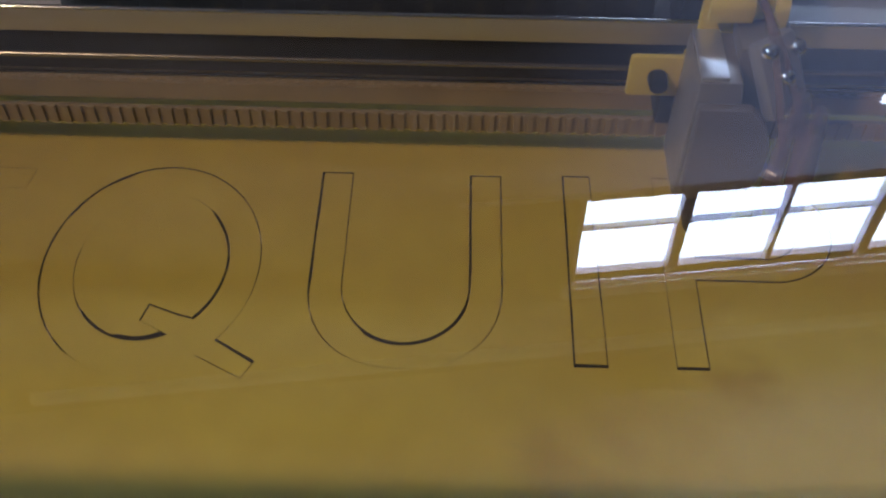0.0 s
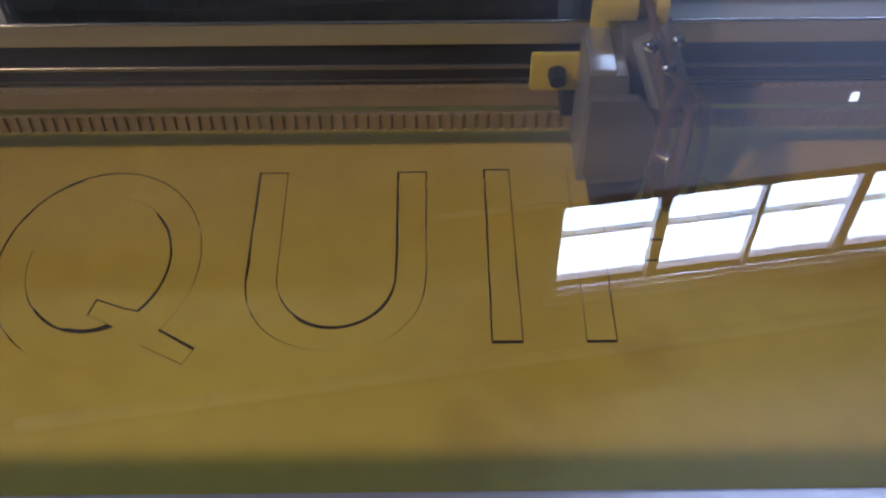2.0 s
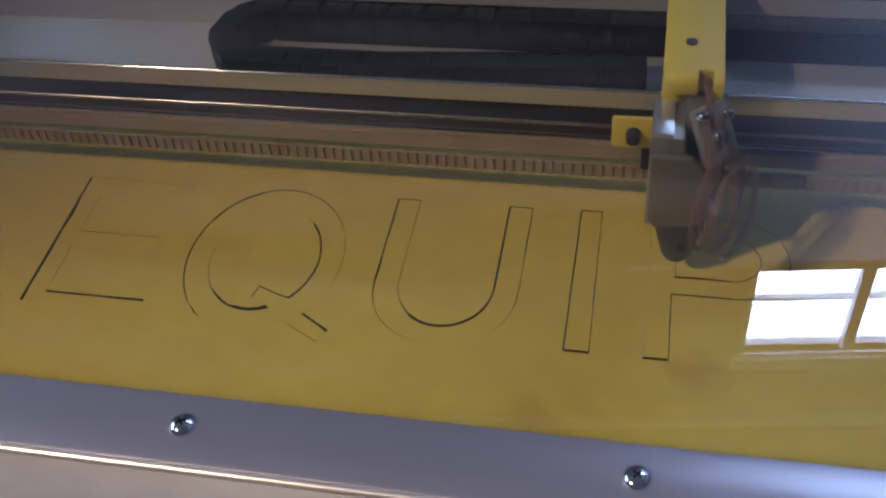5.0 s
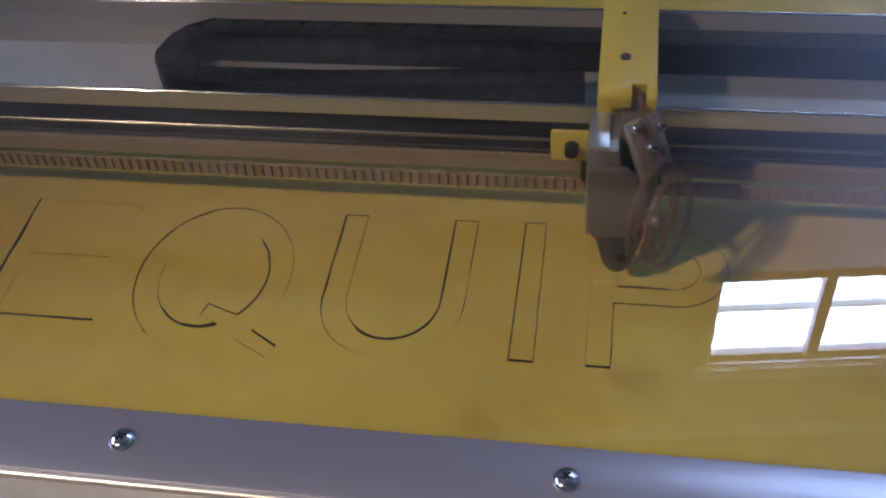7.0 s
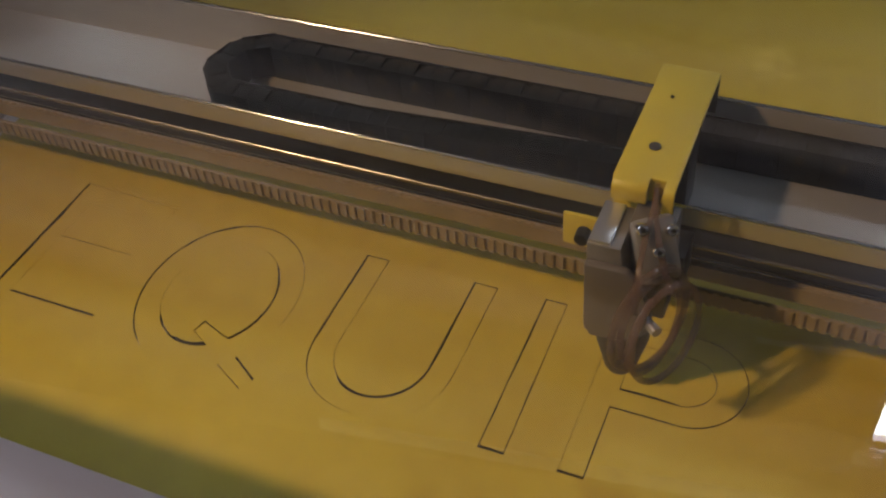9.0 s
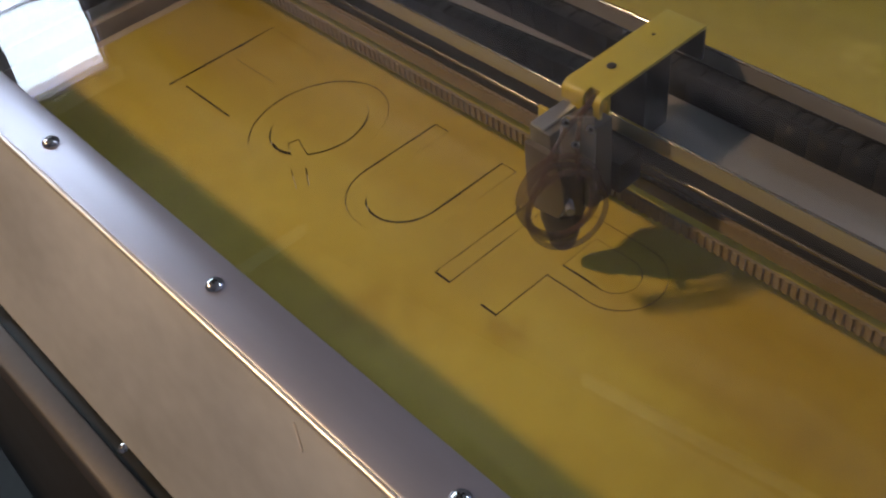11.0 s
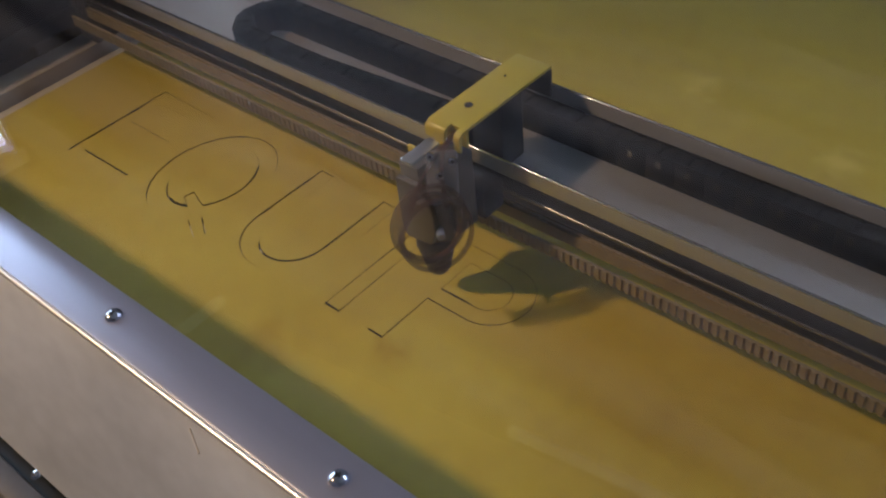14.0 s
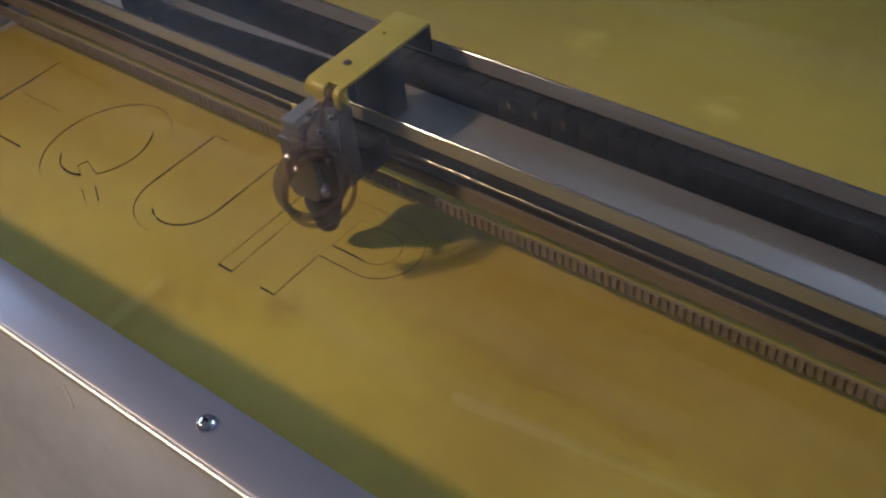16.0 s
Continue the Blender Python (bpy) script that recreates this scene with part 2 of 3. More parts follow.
def prism(bm, outline, axis, lo, hi, bevel=0.0):
    """An outline of 2D points pushed along an axis from lo to hi."""
    def place(p, h):
        return {"x": (h, p[0], p[1]), "y": (p[0], h, p[1]), "z": (p[0], p[1], h)}[axis]
    low = [bm.verts.new(place(p, lo)) for p in outline]
    high = [bm.verts.new(place(p, hi)) for p in outline]
    faces = [bm.faces.new(low[::-1]), bm.faces.new(high)]
    for i in range(len(outline)):
        j = (i + 1) % len(outline)
        faces.append(bm.faces.new((low[i], low[j], high[j], high[i])))
    bmesh.ops.recalc_face_normals(bm, faces=faces)
    if bevel:
        edges = list({e for f in faces for e in f.edges})
        bmesh.ops.bevel(bm, geom=edges, offset=bevel, segments=2, affect="EDGES", profile=0.5)
    return bm


def tube(bm, path, r, n=10, closed=False):
    path = [Vector(p) for p in path]
    rings = []
    for i, p in enumerate(path):
        a = path[i - 1] if (i or closed) else p
        b = path[(i + 1) % len(path)] if (i + 1 < len(path) or closed) else p
        q = (b - a).to_track_quat("Z", "X")
        rings.append([bm.verts.new(p + q @ Vector((r * math.cos(k * math.tau / n), r * math.sin(k * math.tau / n), 0))) for k in range(n)])
    for i in range(len(rings) - (0 if closed else 1)):
        one, two = rings[i], rings[(i + 1) % len(rings)]
        for k in range(n):
            bm.faces.new((one[k], one[(k + 1) % n], two[(k + 1) % n], two[k]))
    if not closed:
        bm.faces.new(rings[0][::-1]), bm.faces.new(rings[-1])
    return bm


def mesh_of(name, bm, mat, smooth=True):
    bm.transform(Matrix.Scale(U, 4))
    bm.normal_update()
    me = bpy.data.meshes.new(name)
    bm.to_mesh(me)
    bm.free()
    me.materials.append(mat)
    if smooth:
        for f in me.polygons:
            f.use_smooth = True
        me.set_sharp_from_angle(angle=radians(35))
    return me


def part(name, bm, mat, parent=None, label="", smooth=True):
    ob = new(name, mesh_of(name, bm, mat, smooth))
    if parent is not None:
        ob.parent = parent
    if label:
        ob["label"] = label
    return ob


def thing(name, label, category, at=(0, 0, 0), group="", kind=""):
    ob = new(name)
    ob.location = Vector(at) * U
    ob.empty_display_size = 0.02
    return tagged(ob, label, category, group, kind)


def B():
    return bmesh.new()


# ---- the room ----
FLOOR_Z, CEIL_Z = -7.2, 51.5
XL, XR, YF, YB = -45.0, 50.0, -40.0, 45.0
tagged(part("floor", box(B(), XL - 2, XR + 2, YF - 2, YB + 6, FLOOR_Z - 1, FLOOR_Z), FLOOR), "dark sealed workshop floor", "floor", kind="structure")
tagged(part("ceiling", box(B(), XL - 2, XR + 2, YF - 2, YB + 6, CEIL_Z, CEIL_Z + 1), CEILING), "pale painted workshop ceiling", "ceiling", kind="structure")
tagged(part("wall_front", box(B(), XL - 2, XR + 2, YF - 2, YF, FLOOR_Z, CEIL_Z), PLASTER), "plain plastered workshop wall", "wall", kind="structure")
tagged(part("wall_right", box(B(), XR, XR + 2, YF, YB + 6, FLOOR_Z, CEIL_Z), PLASTER), "plain plastered workshop wall", "wall", kind="structure")

# the back wall stands slightly askew to the machine; high window band
TURN = pose(8.87 * U, 32.35 * U, 0, 0, 0, 8.3)
WIN_LO, WIN_HI, WIN_W = 37.25, 43.75, 29.0


def wall_with_band(name, x0, x1, wx0, wx1, lo, hi, m):
    bm = B()
    box(bm, x0, x1, 0, 2, FLOOR_Z, lo)
    box(bm, x0, x1, 0, 2, hi, CEIL_Z)
    box(bm, x0, wx0, 0, 2, lo, hi)
    box(bm, wx1, x1, 0, 2, lo, hi)
    ob = tagged(part(name, bm, PLASTER, smooth=False), "plastered workshop wall with a high window band", "wall", kind="structure")
    ob.matrix_world = m
    return ob


def window_band(name, wx0, wx1, lo, hi, rail, posts, m, day):
    """Frame, thick and thin posts, a cross rail, panes, head trim and the daylight behind."""
    w = thing(name, "high workshop window band with painted frame", "window", kind="structure")
    bm = B()
    for z0, z1 in ((lo - 0.25, lo), (hi, hi + 0.25)):
        box(bm, wx0 - 0.25, wx1 + 0.25, -0.15, 0.6, z0, z1, 0.05)
    for x0, x1 in ((wx0 - 0.25, wx0), (wx1, wx1 + 0.25)):
        box(bm, x0, x1, -0.15, 0.6, lo, hi, 0.05)
    part("window_frame", bm, FRAME, w)
    for x, half in posts:
        part("window_post", box(B(), x - half, x + half, 0.0, 0.5, lo, hi, 0.04), FRAME, w)
    part("window_rail", box(B(), wx0, wx1, 0.05, 0.45, rail - 0.06, rail + 0.06, 0.04), FRAME, w)
    part("window_head", box(B(), wx0 - 0.6, wx1 + 0.6, -0.35, 0.0, hi + 0.3, hi + 1.2, 0.08), TRIM, w)
    part("top_blind", box(B(), wx0, wx1, 0.42, 0.48, hi - 0.55, hi - 0.05), BLIND, w, "thin sunlit blind rolled up at the top")
    w.matrix_world = m
    b = tagged(part("backdrop", box(B(), wx0, wx1, 0.62, 0.68, lo, hi), day), "bright overcast daylight outside the window", "sky", kind="structure")
    b.matrix_world = m
    c = tagged(part("trim", box(B(), wx0 - 30, wx1 + 40, -0.5, 0.0, 49.4, 50.2, 0.1), TRIM), "pale cornice moulding under the ceiling", "trim", kind="structure")
    c.matrix_world = m


wall_with_band("wall_back", -70, 60, 0, WIN_W, WIN_LO, WIN_HI, TURN)
window_band("window_1", 0, WIN_W, WIN_LO, WIN_HI, 39.65,
            [(5.3, 0.30), (10.6, 0.13), (15.9, 0.30), (21.2, 0.13), (26.5, 0.30)], TURN, DAY)
# dim glowing panel added for the blue haze, with one small clear vent
low = thing("haze_panel", "dim glowing panel below the window band, added for the blue haze", "window", kind="structure")
part("glow_panel", box(B(), -6.0, WIN_W + 20, -0.06, -0.02, 14.0, WIN_LO - 0.6), HAZE_GLOW, low)
bm = B()
for z0, z1 in ((13.7, 14.0), (WIN_LO - 0.6, WIN_LO - 0.3)):
    box(bm, -6.3, WIN_W + 20.3, -0.2, 0.0, z0, z1, 0.04)
part("window_frame", bm, FRAME, low)
part("vent", box(B(), 13.05, 13.42, -0.14, -0.062, 31.6, 32.1, 0.02), DAY, low, "small clear vent full of daylight")
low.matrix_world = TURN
LEFT = pose(XL * U, 15.2 * U, 0, 0, 0, 90)
wall_with_band("wall_left", -55, 40, -30, 0, 19.0, 30.4, LEFT)
window_band("window_2", -30, 0, 19.0, 30.4, 25.2, [(-5.3, 0.35), (-10.6, 0.18), (-15.9, 0.35), (-21.2, 0.18), (-26.5, 0.35)], LEFT, DAY_SIDE)

lamp = thing("work_lamp", "round metal work lamp with a warm bulb, hung from the ceiling", "lamp", LAMP)
aim = (Vector((2.4, -1.6, 0)) - Vector(LAMP)).normalized()
part("shade", rod(B(), aim * -1.9, aim * -0.7, 0.35, 0.9, 32), DARK_STEEL, lamp)
part("cord", rod(B(), aim * -1.6, (aim.x * -1.6, aim.y * -1.6, CEIL_Z - LAMP[2]), 0.06, n=8), BLACK, lamp)

# ---- the laser cutter ----
SX0, SX1, SY0, SY1 = -0.83, 9.0, -1.2, 5.6
STRIP_Z = 1.25
cutter = thing("laser_cutter", "large flatbed laser cutter with grey metal casing", "machine", (4.0, 2.0, FLOOR_Z))


def inplace(ob, parent):
    ob.parent = parent
    ob.matrix_parent_inverse = Matrix.Translation(-parent.location)
    return ob


def cut_part(name, bm, mat, parent, label="", smooth=True):
    """A part given in the place's own modules, hung on a thing that stands elsewhere."""
    ob = part(name, bm, mat, None, label, smooth)
    return inplace(ob, parent)


bm = B()
box(bm, -2.2, 10.4, -1.2, 6.6, FLOOR_Z, -0.25)
cut_part("base", bm, DARK_STEEL, cutter)
bm = B()
box(bm, -2.2, -1.75, -1.25, 6.6, -0.25, 1.15, 0.02)
cut_part("side_wall", bm, DARK_STEEL, cutter)
cut_part("side_wall", box(B(), 10.0, 10.4, -1.25, 6.6, -0.25, 1.15, 0.02), DARK_STEEL, cutter)
cut_part("back_wall", box(B(), -1.75, 10.0, 6.2, 6.6, -0.25, 1.15, 0.02), DARK_STEEL, cutter)
cut_part("bed", box(B(), -1.02, 9.3, -1.2, 6.1, -0.25, -0.06, 0.01), MILL, cutter, "flat grey metal work bed")
cut_part("bed_gap", box(B(), -1.10, -1.022, -1.2, 6.1, -0.25, -0.12, 0.004), BLACK, cutter)
cut_part("side_rail", box(B(), -1.37, -1.102, -1.2, 6.1, -0.25, 0.03, 0.015), MILL, cutter, "silver side rail of the gantry")
cut_part("side_channel", box(B(), -1.75, -1.39, -1.2, 6.1, -0.25, 0.12, 0.02), DARK_STEEL, cutter)
# sloping front apron and the lower front
bm = B()
prism(bm, [(-1.515, 1.22), (-1.49, 1.10), (-1.86, 0.50), (-1.95, 0.60)], "x", -2.2, 10.4, 0.008)
cut_part("front_apron", bm, BRUSHED, cutter, "sloping brushed metal front panel")
cut_part("scratch", rod(B(), (3.903, -1.548, 1.177), (3.99, -1.587, 1.121), 0.005, n=6), TRIM, cutter, "short pale scratch")
cut_part("gap_strip", box(B(), -2.2, 10.4, -2.02, -1.88, 0.30, 0.50, 0.005), BLACK, cutter)
bm = B()
prism(bm, [(-2.0, 0.56), (-2.02, 0.3), (-2.02, FLOOR_Z), (-2.15, FLOOR_Z), (-2.15, 0.50), (-2.12, 0.54)], "x", -2.2, 10.4, 0.012)
cut_part("lower_front", bm, DARK_STEEL, cutter, "dark grey metal lower front panel")


def pan_screw(x, y, z, r, tilt=0.0):
    """Domed chrome head with a cross recess."""
    bm = B()
    bmesh.ops.create_uvsphere(bm, u_segments=20, v_segments=12, radius=r)
    bmesh.ops.bisect_plane(bm, geom=bm.verts[:] + bm.edges[:] + bm.faces[:], plane_co=(0, 0, 0), plane_no=(0, 0, 1), clear_inner=True)
    bmesh.ops.transform(bm, matrix=Matrix.Diagonal((1, 1, 0.62, 1)), verts=bm.verts[:])
    me = mesh_of("screw", bm, CHROME)
    cross = B()
    a = random.random() * 90
    for turn in (a, a + 90):
        box(cross, -r * 0.36, r * 0.36, -r * 0.085, r * 0.085, r * 0.52, r * 0.618, m=pose(0, 0, 0, 0, 0, turn))
    ob = new("screw", me)
    part("recess", cross, BLACK, ob)
    ob.matrix_world = Matrix.Translation(Vector((x, y, z)) * U) @ pose(0, 0, 0, tilt, 0, 0)
    return ob


cut_part("edge_bead", rod(B(), (-2.2, -1.519, STRIP_Z - 0.018), (10.4, -1.519, STRIP_Z - 0.018), 0.016, n=14), EDGE, cutter, "pale metal bead along the fold, put in for its highlight")
for x in (0.22, 1.63, 3.03, 4.44, 5.85, 7.25):
    s = pan_screw(x, -1.962, 0.585, 0.028, 25)
    inplace(s, cutter)

# ---- the lid: screw strip, frame and glass ----
lid = thing("lid", "closed hinged lid with a clear window and grey metal frame", "lid", (4.0, 2.0, STRIP_Z))
cut_part("front_strip", box(B(), -2.2, 10.4, -1.512, -1.255, STRIP_Z - 0.05, STRIP_Z, 0.012), SATIN, lid, "grey satin metal strip with domed screws")
cut_part("side_strip", box(B(), -2.2, -1.7, -1.255, 6.6, STRIP_Z - 0.05, STRIP_Z, 0.012), SATIN, lid)
cut_part("side_strip", box(B(), 9.9, 10.4, -1.255, 6.6, STRIP_Z - 0.05, STRIP_Z, 0.012), SATIN, lid)
cut_part("rear_strip", box(B(), -1.7, 9.9, 6.1, 6.6, STRIP_Z - 0.05, STRIP_Z, 0.012), SATIN, lid)
glass = cut_part("window_pane", box(B(), -1.72, 9.92, -1.27, 6.12, STRIP_Z - 0.075, STRIP_Z - 0.052), GLASS, lid, "clear flat window pane", smooth=False)
glass.visible_shadow = False
for x in (-1.06, 0.35, 1.763, 3.172, 4.616, 6.03, 7.45):
    inplace(pan_screw(x, -1.378, STRIP_Z, 0.044), lid)

# ---- the yellow sheet and its cut letters ----
sheet = thing("sheet", "yellow sheet with cut-out letter outlines, lying on the bed", "sheet", (4.0, 2.0, -0.06))
THICK = 0.06  # thickness of the sheet


def arc(cx, cy, rx, ry, a0, a1, n=40):
    return [(cx + rx * math.cos(radians(a0 + (a1 - a0) * i / n)), cy + ry * math.sin(radians(a0 + (a1 - a0) * i / n))) for i in range(n + 1)]


def bowl(cx, cy, rx, ry, n=48):
    """The lower half of a slightly squared ellipse, from left to right."""
    out = []
    for i in range(n + 1):
        a = radians(180 + 180 * i / n)
        c, q = math.cos(a), math.sin(a)
        out.append((cx + rx * math.copysign(abs(c) ** 0.88, c), cy + ry * math.copysign(abs(q) ** 0.88, q)))
    return out


def outline(*runs):
    """A closed cut, run by run: points and the width of the kerf along them. Gives points with the width of the edge that leaves each."""
    out = []
    for points, w in runs:
        for a, b in zip(points, points[1:]):
            k = max(1, int(math.hypot(b[0] - a[0], b[1] - a[1]) / 0.05))
            for i in range(k):
                x, y = a[0] + (b[0] - a[0]) * i / k, a[1] + (b[1] - a[1]) * i / k
                out.append((x, y, w * (1 + 0.55 * noise.noise(Vector((x * 6, y * 6, w * 90))))))
    return out


def inset(loop):
    """The cut piece's own rim: each edge of a counter-clockwise cut moved inwards by its kerf."""
    out, n = [], len(loop)
    for i in range(n):
        p = Vector(loop[i][:2])
        a, b = p - Vector(loop[i - 1][:2]), Vector(loop[(i + 1) % n][:2]) - p
        a.normalize(), b.normalize()
        na, nb = Vector((-a.y, a.x)) * loop[i - 1][2], Vector((-b.y, b.x)) * loop[i][2]
        turn = a.x * b.y - a.y * b.x
        if abs(turn) < 0.3:
            out.append(p + (na + nb) / 2)
        else:
            k = ((nb - na).x * b.y - (nb - na).y * b.x) / turn
            out.append(p + na + a * k)
    return [(q.x, q.y) for q in out]


def slab(name, rings, label, level):
    """A flat piece with charred cut walls; rings: the rim and then the holes. level(x, y): height of its top."""
    flat = [p for ring in rings for p in ring]
    tris = tessellate_polygon([[Vector((x, y, 0)) for x, y in ring] for ring in rings])
    bm = B()
    top = [bm.verts.new((x, y, level(x, y))) for x, y in flat]
    low = [bm.verts.new((x, y, level(x, y) - THICK)) for x, y in flat]
    for a, b, c in tris:
        for ring, flip in ((top, False), (low, True)):
            f = bm.faces.new([ring[k] for k in (a, b, c)])
            f.normal_update()
            if (f.normal.z < 0) != flip:
                f.normal_flip()
    start = 0
    for ring in rings:
        n = len(ring)
        for i in range(n):
            a, b = start + i, start + (i + 1) % n
            bm.faces.new((top[a], top[b], low[b], low[a])).material_index = 0 if (ring is rings[0] and name == "board") else 1
        start += n
    ob = cut_part(name, bm, YELLOW_SHEET, sheet, label, smooth=False)
    ob.data.materials.append(CHAR)
    return ob


F, M, W = 0.0024, 0.0050, 0.0110  # fine, plain and gaping kerfs
cap = 0.93
LETTERS = {
    "E": outline(([(0, 0), (0.66, -0.02), (0.665, 0.078)], F), ([(0.665, 0.078), (0.12, 0.078)], W), ([(0.12, 0.078), (0.12, 0.40)], M),
                 ([(0.12, 0.40), (0.60, 0.40), (0.60, 0.51), (0.12, 0.51), (0.12, 0.79), (0.62, 0.80)], F), ([(0.62, 0.80), (0.64, cap - 0.02), (0, cap)], F),
                 ([(0, cap), (0, 0)], 0.017)),
    "Q": outline((arc(1.208, 0.43, 0.42, 0.507, -43, 112, 36), M), (arc(1.208, 0.43, 0.42, 0.507, 112, 152, 12), W), (arc(1.208, 0.43, 0.42, 0.507, 152, 238, 20), M),
                 (arc(1.208, 0.43, 0.42, 0.507, 238, 304, 16), F), ([(1.444, 0.01), (1.625, -0.085), (1.666, -0.007)], M),
                 ([(1.666, -0.007), (1.515, 0.084)], W)),
    "U": outline(([(1.82, 0.93), (1.82, 0.36)], 0.009), (bowl(2.19, 0.36, 0.37, 0.385), M), ([(2.56, 0.36), (2.56, 0.93), (2.43, 0.93)], M), ([(2.43, 0.93), (2.43, 0.35)], 0.010),
                 (arc(2.19, 0.35, 0.24, 0.26, 360, 232, 30), 0.011), (arc(2.19, 0.35, 0.24, 0.26, 232, 180, 12), M), ([(1.95, 0.35), (1.95, 0.93), (1.82, 0.93)], M)),
    "I": outline(([(2.81, 0.0), (2.935, 0.0)], 0.013), ([(2.935, 0.0), (2.925, 0.94), (2.81, 0.94)], M), ([(2.81, 0.94), (2.81, 0.0)], 0.008)),
    "P": outline(([(3.18, 0.0), (3.30, 0.0)], 0.012), ([(3.30, 0.0), (3.30, 0.405)], M), ([(3.30, 0.405), (3.60, 0.405)], 0.007),
                 (arc(3.60, 0.67, 0.265, 0.265, 270, 390, 30), M), (arc(3.60, 0.67, 0.265, 0.265, 30, 90, 14), F), ([(3.60, 0.935), (3.18, 0.94), (3.18, 0.0)], F)),
}
# the pieces inside Q and P, cut free of their letters; here the letter gapes towards them
Q_EYE = outline((arc(1.21, 0.43, 0.295, 0.36, -46, 48, 24), 0.010), (arc(1.21, 0.43, 0.295, 0.36, 48, 170, 28), F), (arc(1.21, 0.43, 0.295, 0.36, 170, 222, 14), M),
                (arc(1.21, 0.43, 0.295, 0.36, 222, 256, 12), 0.010), (arc(1.21, 0.43, 0.295, 0.36, 256, 294, 12), 0.024), ([(1.33, 0.101), (1.22, 0.16)], M),
                ([(1.22, 0.16), (1.24, 0.23)], 0.006), ([(1.24, 0.23), (1.41, 0.165)], M))
P_EYE = outline(([(3.31, 0.515), (3.58, 0.515)], 0.012), (arc(3.58, 0.66, 0.145, 0.145, 270, 400, 24), 0.005), (arc(3.58, 0.66, 0.145, 0.145, 40, 90, 10), F),
                ([(3.58, 0.805), (3.31, 0.805), (3.31, 0.515)], F))
EYES = {"Q": Q_EYE, "P": P_EYE}
# how far each letter has sunk at its foot and at its top
SUNK = {"E": (0.0045, 0.0), "Q": (0.006, 0.002), "U": (0.006, 0.002), "I": (-0.003, 0.002), "P": (-0.003, 0.001)}


def rim(loop):
    return [(x, y) for x, y, w in loop]


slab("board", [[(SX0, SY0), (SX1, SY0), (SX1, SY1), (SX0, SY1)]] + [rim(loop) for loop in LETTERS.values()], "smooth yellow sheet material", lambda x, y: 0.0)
for key, loop in LETTERS.items():
    foot, head_end = SUNK[key]
    holes = [rim(EYES[key])] if key in EYES else []
    slab("letter", [inset(loop)] + holes, "loose cut-out letter " + key, lambda x, y: -(foot + (head_end - foot) * y / cap))
    if key in EYES:
        slab("letter_eye", [inset(EYES[key])], "loose piece cut from inside the letter", lambda x, y: -0.001)

# ---- the gantry ----
gantry = thing("gantry", "aluminium gantry beam with guide rod and toothed belt, spanning the bed", "gantry", (4.0, HY + 0.6, 0.03))
GX0, GX1 = -1.2, 9.4
t = 0.022


def g(y):
    return HY + y


DY, DZ = 0.10, -0.135  # the channel's place behind and below the bracket
bm = B()
prism(bm, [(g(y + DY), z + DZ) for y, z in ((0.30, 0.835), (0.37, 0.835), (0.37, 0.72), (0.99, 0.72), (0.99, 1.03), (0.99 - t, 1.03), (0.99 - t, 0.742), (0.39, 0.742),
                                                  (0.39, 0.857), (0.30 + t, 0.857), (0.30 + t, 0.935), (0.30, 0.935))], "x", GX0, GX1, 0.004)
cut_part("channel", bm, CHANNEL, gantry, "open aluminium channel beam")
# chrome rods added on the channel edges to draw their highlight lines
for y, z in ((0.979, 1.030), (0.311, 0.935)):
    cut_part("rim_highlight", rod(B(), (GX0, g(y + DY), z + DZ), (GX1, g(y + DY), z + DZ), 0.010, n=12), CHROME, gantry, "chrome rod added along the channel edge for its highlight line")
cut_part("guide_block", box(B(), GX0, GX1, g(0.492), g(0.66), 0.482, 0.584, 0.005), BLACK, gantry)
cut_part("slot_liner", box(B(), GX0, GX1, g(0.449), g(0.468), 0.482, 0.699, 0.004), BLACK, gantry)
cut_part("guide_rod", rod(B(), (GX0, g(0.432), 0.565), (GX1, g(0.432), 0.565), 0.012, n=18), STEEL, gantry, "polished steel guide rod")
cut_part("lower_beam", box(B(), GX0, GX1, g(0.525), g(0.66), 0.335, 0.480, 0.006), ANODISED, gantry, "bronze-toned lower beam")
cut_part("beam_lip", rod(B(), (GX0, g(0.522), 0.398), (GX1, g(0.522), 0.398), 0.006, n=10), STEEL, gantry, "bright lower lip of the beam")
for x in (GX0, GX1):
    cut_part("end_block", box(B(), x - 0.12, x + 0.12, g(0.50), g(1.05), 0.03, 0.584, 0.01), DARK_STEEL, gantry)


def toothed_belt(y, facing):
    bm = B()
    box(bm, GX0 + 0.12, GX1 - 0.12, y - 0.008, y + 0.008, 0.290, 0.375)
    pitch, x = 0.0500, GX0 + 0.14
    while x < GX1 - 0.16:
        y0, y1 = (y - 0.018, y - 0.008) if facing < 0 else (y + 0.008, y + 0.018)
        v = [bm.verts.new(p) for p in ((x, y0, 0.290), (x + 0.026, y0, 0.290), (x + 0.026, y1, 0.290), (x, y1, 0.290),
                                       (x, y0, 0.375), (x + 0.026, y0, 0.375), (x + 0.026, y1, 0.375), (x, y1, 0.375))]
        for f in ((0, 1, 5, 4), (1, 2, 6, 5), (2, 3, 7, 6), (3, 0, 4, 7), (4, 5, 6, 7), (3, 2, 1, 0)):
            bm.faces.new([v[i] for i in f])
        x += pitch
    return bm


cut_part("belt", toothed_belt(g(0.365), -1), RUBBER, gantry, "toothed drive belt", smooth=False)
cut_part("belt", toothed_belt(g(0.505), 1), RUBBER, gantry, "toothed drive belt", smooth=False)

